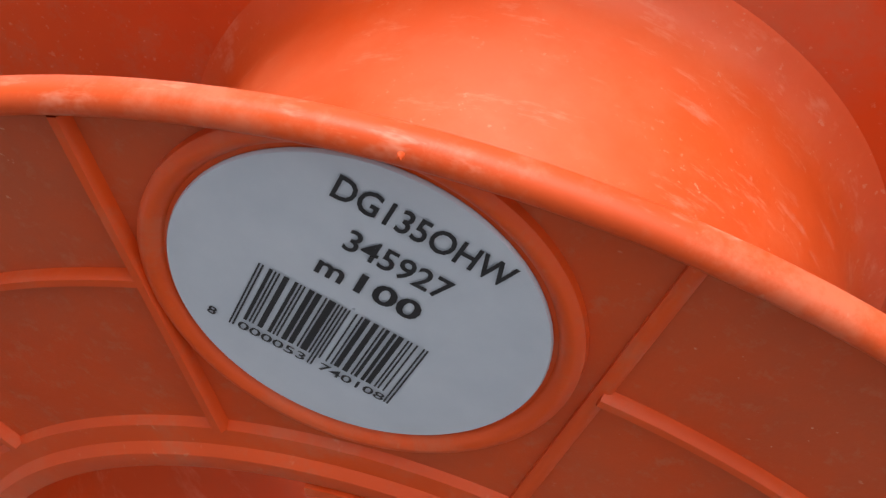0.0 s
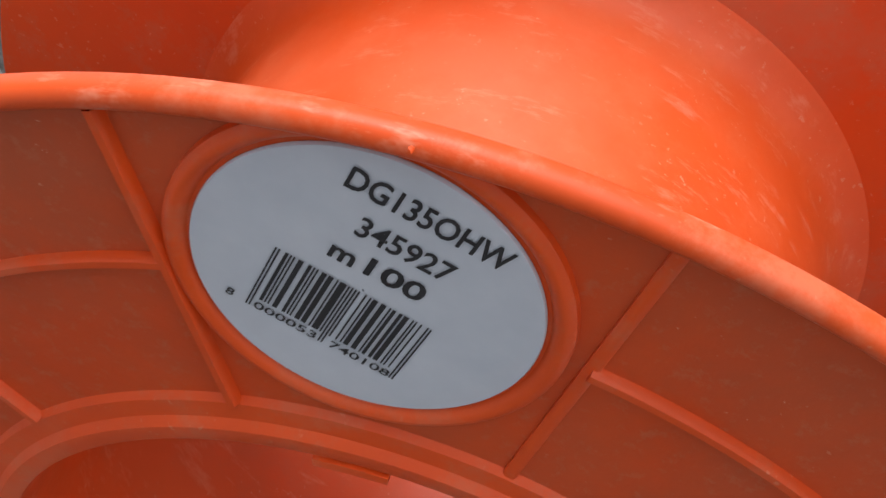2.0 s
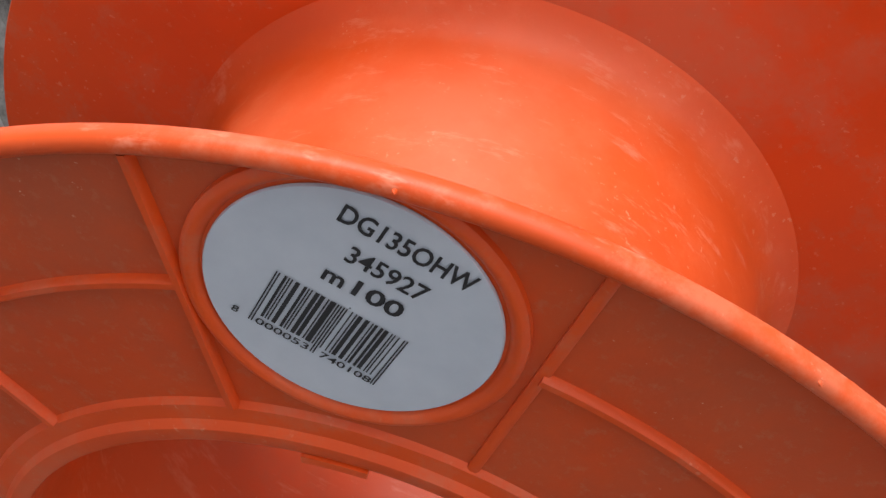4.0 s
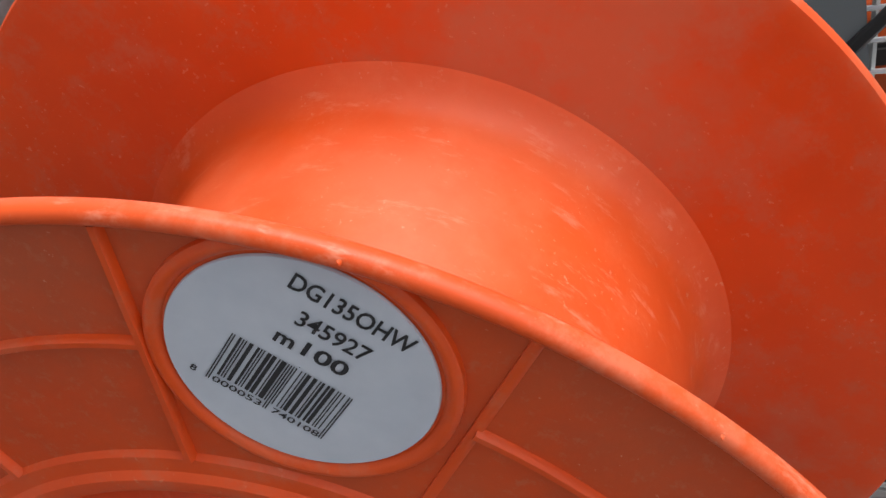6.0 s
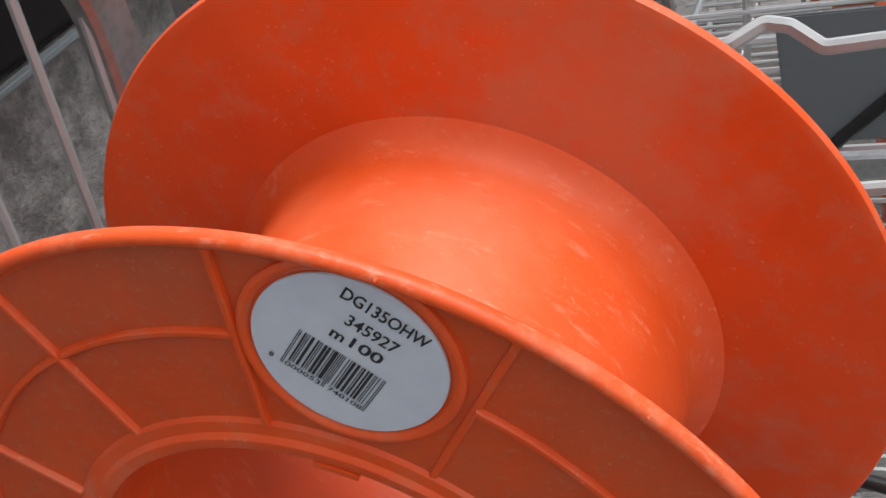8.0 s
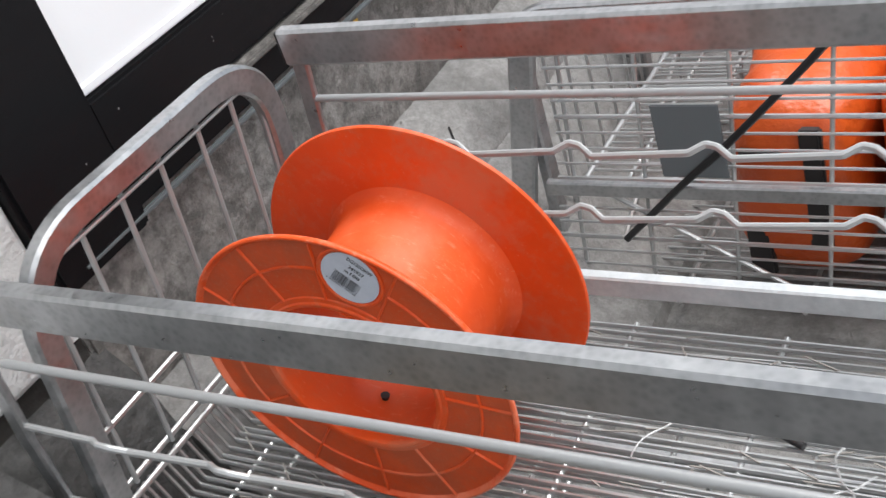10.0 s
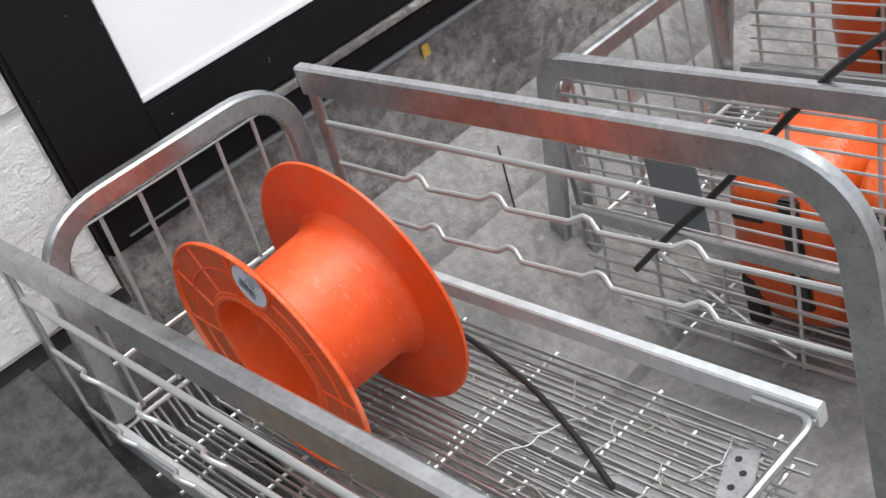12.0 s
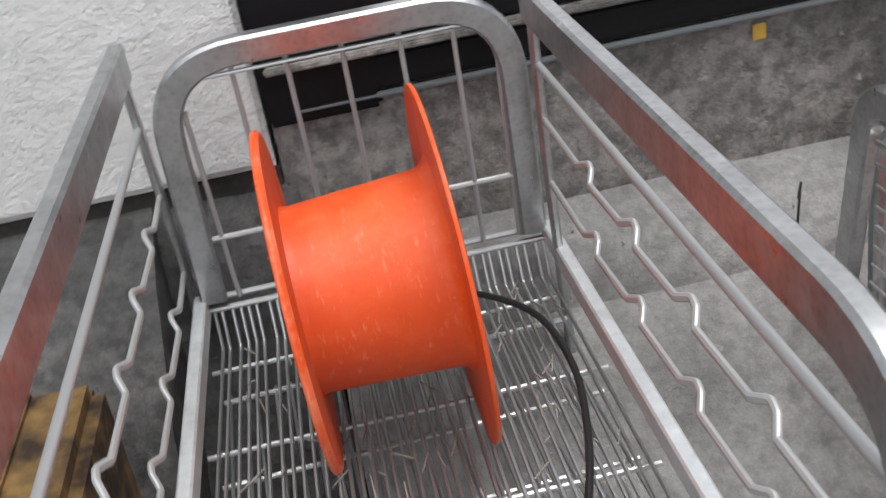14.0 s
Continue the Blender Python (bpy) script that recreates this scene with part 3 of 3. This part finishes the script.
# ---------------------------------------------------------------- second trolley behind
T2 = pose(0.440, 0.122, 0, 0, 0, 0)
trolley2 = thing("trolley", "galvanised steel mesh trolley loaded with orange sacks", "trolley", T2, group="yard trolleys")
ZT, DZ = 0.208, -0.225
for x, z, label in ((0.0, ZT, "near mesh side of the trolley"), (0.42, ZT + 0.05, "far mesh side of the trolley")):
    fr = part("mesh_side", sweep_bm(rounded([(x, 0.09, GZ + 0.08), (x, 0.0, z - 0.018), (x, -0.85, z - 0.018), (x, -0.85, GZ + 0.08)], 0.05, 8), rect_prof(0.016, 0.032, 0.003), (1, 0, 0)), STEEL, trolley2, label)
    for i in range(18):
        zz = DZ + 0.01 + i * 0.0225
        if zz < z - 0.03:
            part("mesh_wire", sweep_bm([(x, -0.01 + max(0, 0.05 - zz) * 0.2, zz), (x, -0.84, zz)], circle_prof(0.0018 if i % 4 else 0.0030, 6), (1, 0, 0)), WIRE, fr)
    for y in (-0.035, -0.13, -0.24, -0.35, -0.46, -0.57, -0.68):
        part("mesh_upright", sweep_bm([(x + 0.003, y + 0.04, DZ), (x + 0.003, y, z - 0.03)], circle_prof(0.0028, 6), (1, 0, 0)), WIRE, fr)
    part("tray_bar", sweep_bm([(x - 0.006, 0.02, -0.045), (x - 0.006, -0.84, -0.045)], rect_prof(0.012, 0.02, 0.002), (1, 0, 0)), STEEL, fr)
part("plate", box_bm((-0.014, -0.220, -0.02), (-0.011, -0.140, 0.078), 0.001), PLATE, trolley2, "plain grey sign plate")
part("plate", box_bm((0.405, -0.30, 0.10), (0.408, -0.20, 0.17), 0.001), PLATE, trolley2, "plain grey sign plate")
d2 = part("deck", sweep_bm([(0.0, -0.01, DZ), (0.42, -0.01, DZ)], rect_prof(0.012, 0.02, 0.002), (0, 1, 0)), STEEL, trolley2, "wire deck of the trolley")
part("end_bar", sweep_bm([(0.0, -0.84, DZ), (0.42, -0.84, DZ)], rect_prof(0.012, 0.02, 0.002), (0, 1, 0)), STEEL, d2)
me = mesh_of("long_wire", sweep_bm([(0, 0, DZ), (0, -0.84, DZ)], circle_prof(0.002, 6), (1, 0, 0)), WIRE)
for i in range(17):
    o = new("long_wire", me)
    o.parent = d2
    o.location = (0.012 + 0.396 * i / 16, 0, 0)
for y in (-0.12, -0.28, -0.44, -0.6, -0.75):
    part("cross_wire", sweep_bm([(0, y, DZ - 0.004), (0.42, y, DZ - 0.004)], circle_prof(0.003, 6), (0, 0, 1)), WIRE, d2)
d3 = part("upper_deck", sweep_bm([(0.0, -0.02, -0.05), (0.42, -0.02, -0.05)], circle_prof(0.004), (0, 0, 1)), WIRE, trolley2, "upper wire shelf of the trolley")
for y in (-0.075, -0.135, -0.83):
    part("cross_wire", sweep_bm([(0, y, -0.053), (0.42, y, -0.053)], circle_prof(0.0026, 6), (0, 0, 1)), WIRE, d3)
me = mesh_of("long_wire", sweep_bm([(0, -0.02, -0.05), (0, -0.145, -0.05)], circle_prof(0.0018, 6), (1, 0, 0)), WIRE)
for i in range(26):
    o = new("long_wire", me)
    o.parent = d3
    o.location = (0.010 + 0.40 * i / 25, 0, 0)
    o.rotation_euler = (0, 0, radians(random.uniform(-1.5, 1.5)))
part("brace", sweep_bm([(0.02, -0.02, -0.22), (0.40, -0.02, -0.06)], circle_prof(0.0035, 7), (0, 1, 0)), WIRE, trolley2)
part("brace", sweep_bm([(0.004, -0.04, -0.05), (0.004, -0.30, -0.21)], circle_prof(0.0035, 7), (1, 0, 0)), WIRE, trolley2)
hp = part("end_hoop", sweep_bm(rounded([(0.03, 0.04, DZ), (0.03, 0.03, 0.14), (0.39, 0.03, 0.14), (0.39, 0.04, DZ)], 0.05, 8), rect_prof(0.016, 0.026, 0.003), (0, 1, 0)), STEEL, trolley2, "bowed end panel of the trolley")
for x in (0.08, 0.14, 0.20, 0.26, 0.32, 0.37):
    part("upright_rod", sweep_bm([(x, 0.04, DZ), (x, 0.03, 0.13)], circle_prof(0.0025, 6), (1, 0, 0)), WIRE, hp)
for x in (0.0, 0.42):
    for y in (0.09, -0.85):
        castor(x, y, trolley2)


def sack(m, sx, sy, sz, label, prints=()):
    s = thing("sack", label, "sack", m, "orange sacks")
    bm = bmesh.new()
    bmesh.ops.create_cube(bm, size=1)
    bmesh.ops.subdivide_edges(bm, edges=bm.edges[:], cuts=9, use_grid_fill=True)
    for v in bm.verts:
        p = v.co * 2
        q = Vector([math.copysign(abs(c) ** 0.85, c) for c in p])
        n4 = (abs(p.x) ** 4 + abs(p.y) ** 4 + abs(p.z) ** 4) ** 0.25
        q = p / max(n4, 1e-6) * max(abs(p.x), abs(p.y), abs(p.z))
        w = 1 + 0.07 * noise.noise(p * 1.7 + m.translation * 7)
        v.co = Vector((q.x * sx / 2, q.y * sy / 2, (q.z + 1) * sz / 2)) * w
    part("body", bm, BAG, s)
    for (y, z, w, h) in prints:
        part("print_patch", box_bm((-sx / 2 - 0.004, y - w / 2, z - h / 2), (-sx / 2 + 0.01, y + w / 2, z + h / 2), 0.003), DARKPRINT, s, "black printed patch")
    return s


B = T2
SK = DZ + 0.002
GOLD = "bulging orange plastic sack with black bands on the deck"
sack(B @ pose(0.17, -0.27, SK), 0.26, 0.17, 0.27, GOLD, ((-0.03, 0.15, 0.026, 0.17), (0.045, 0.06, 0.03, 0.08), (0.03, 0.20, 0.05, 0.018)))
sack(B @ pose(0.17, -0.45, SK, 0, 0, 4), 0.26, 0.18, 0.28, GOLD, ((0.05, 0.15, 0.05, 0.18), (-0.055, 0.05, 0.022, 0.03), (-0.02, 0.045, 0.022, 0.03), (-0.03, 0.21, 0.05, 0.03), (-0.05, 0.13, 0.03, 0.05)))
sack(B @ pose(0.17, -0.64, SK, 0, 0, -3), 0.26, 0.18, 0.26, GOLD, ((0.05, 0.16, 0.04, 0.13), (-0.03, 0.06, 0.06, 0.06), (-0.04, 0.19, 0.04, 0.04)))
BACK = "tall orange plastic sack standing behind the mesh side"
sack(B @ pose(0.56, -0.20, GZ, 0, 0, 8), 0.20, 0.22, 0.38, BACK, ((-0.03, 0.30, 0.10, 0.022), (0.0, 0.20, 0.05, 0.10)))
sack(B @ pose(0.56, -0.43, GZ, 0, 0, -6), 0.20, 0.24, 0.42, BACK, ((0.02, 0.33, 0.13, 0.026), (-0.05, 0.22, 0.05, 0.12)))
sack(B @ pose(0.57, -0.68, GZ, 0, 0, 3), 0.20, 0.24, 0.40, BACK, ((0.0, 0.30, 0.12, 0.03),))
# black strap across the second trolley
pts = [(0.43, 0.05, -0.12), (0.425, -0.04, -0.03), (0.425, -0.105, 0.03), (0.43, -0.19, 0.115), (0.45, -0.30, 0.225), (0.52, -0.42, 0.30)]
st = new("strap", mesh_of("strap", sweep_bm(smooth_line(pts), rect_prof(0.006, 0.009, 0.002), (1, 0, 0)), RUBBER))
tagged(st, "black strap slung over the mesh trolley", "strap")

# ---------------------------------------------------------------- small things
pts = [(0.425, 0.255, 0.03), (0.432, 0.262, 0.045), (0.428, 0.258, 0.03), (0.420, 0.252, -0.02), (0.412, 0.247, -0.07), (0.400, 0.242, -0.085), (0.392, 0.236, -0.07)]
hook = new("wire_hook", mesh_of("wire_hook", sweep_bm(smooth_line(pts, 5), circle_prof(0.0016, 6), (1, 0, 0)), CAP))
tagged(hook, "bent dark wire hook leaning against the footing", "wire hook")
bm = bmesh.new()
bmesh.ops.create_grid(bm, x_segments=4, y_segments=4, size=0.009, matrix=Matrix.Translation((0.425, WY - 0.004, 0.196)) @ Euler((radians(90), 0, 0.3)).to_matrix().to_4x4())
for v in bm.verts:
    v.co.y += 0.002 * math.sin(v.co.x * 300)
lf = new("leaf", mesh_of("leaf", bm, LEAF))
tagged(lf, "small yellow fallen leaf stuck to the plinth", "leaf")
# wet brown box beside the trolley
crate = thing("cardboard_box", "crumpled brown cardboard box on the ground", "box")
part("body", box_bm((-0.44, -0.16, GZ), (-0.30, 0.08, 0.10), 0.012, 2), BROWN, crate)
part("flap", box_bm((-0.43, -0.15, 0.098), (-0.36, 0.07, 0.106), 0.002), BROWN, crate)

# grit lying on the footing and along the plinth
bm = bmesh.new()
rng = random.Random(5)
for i in range(120):
    x, y = rng.uniform(-0.1, 1.6), rng.uniform(0.11, 0.345)
    z = np.interp(y, (0.10, 0.165, 0.170, 0.245, 0.250, 0.30, 0.368), (-0.19, -0.125, -0.112, -0.055, -0.040, 0.02, 0.062))
    s = rng.uniform(0.0008, 0.0020)
    bmesh.ops.create_icosphere(bm, subdivisions=1, radius=s, matrix=Matrix.Translation((x, y, z + s * 0.4)) @ Euler((rng.random() * 3, rng.random() * 3, 0)).to_matrix().to_4x4() @ Matrix.Diagonal((1.5, 1, 0.6, 1)))
grit = new("grit", mesh_of("grit", bm, GROUND, smooth=False))
tagged(grit, "grey grit and small stones scattered on the footing", "grit", kind="stuff")

# flat bracket plate lying on the deck
bracket = thing("bracket_plate", "small flat zinc bracket plate with dark holes on the deck", "bracket", pose(0.085, -0.372, 0.0006, 0, 0, 24))
part("plate", box_bm((-0.032, -0.016, 0), (0.032, 0.016, 0.003), 0.0008), STEEL, bracket)
for x, y in ((-0.018, 0.004), (0.0, -0.004), (0.018, 0.003)):
    bm = bmesh.new()
    bmesh.ops.create_cone(bm, cap_ends=True, segments=14, radius1=0.0036, radius2=0.0036, depth=0.0012, matrix=Matrix.Translation((x, y, 0.0030)))
    part("hole", bm, CAP, bracket, "dark hole")

# loose bent wire ends and dry stalks caught on the deck
rng = random.Random(11)
for i in range(7):
    x, y, a = rng.uniform(-0.02, 0.12), rng.uniform(-0.36, -0.02), rng.uniform(0, 3.1)
    pts, step = [], rng.uniform(0.010, 0.017)
    for k in range(7):
        pts.append((x, y, 0.0032 + 0.0035 * abs(math.sin(k * 1.3 + i))))
        a += rng.uniform(-0.9, 0.9)
        x, y = x + step * math.cos(a), y + step * math.sin(a)
    w = new("wire_scrap", mesh_of("wire_scrap", sweep_bm(smooth_line(pts, 4), circle_prof(0.0008, 6), (0, 0, 1)), ROD))
    tagged(w, "short bent scrap of bright wire caught on the deck", "wire scrap", "wire scraps")
bm = bmesh.new()
for i in range(150):
    x, y, a, l = rng.uniform(-0.2, 0.135), rng.uniform(-0.40, 0.26), rng.gauss(1.57, 0.5), rng.uniform(0.008, 0.035)
    d, q = Vector((math.cos(a), math.sin(a), rng.uniform(-0.1, 0.1))) * l / 2, Vector((-math.sin(a), math.cos(a), 0)) * 0.0006
    c = Vector((x, y, 0.0022))
    top = [bm.verts.new(c + u * d + v * q + Vector((0, 0, 0.0007))) for u, v in ((-1, -1), (1, -1), (1, 1), (-1, 1))]
    low = [bm.verts.new(v.co - Vector((0, 0, 0.0012))) for v in top]
    bm.faces.new(top)
    bm.faces.new(low[::-1])
    for k in range(4):
        bm.faces.new((top[k], low[k], low[(k + 1) % 4], top[(k + 1) % 4]))
stalks = new("stalks", mesh_of("stalks", bm, STALK, smooth=False))
tagged(stalks, "dry grey stalks and fibres scattered over the wire deck", "debris", kind="stuff")
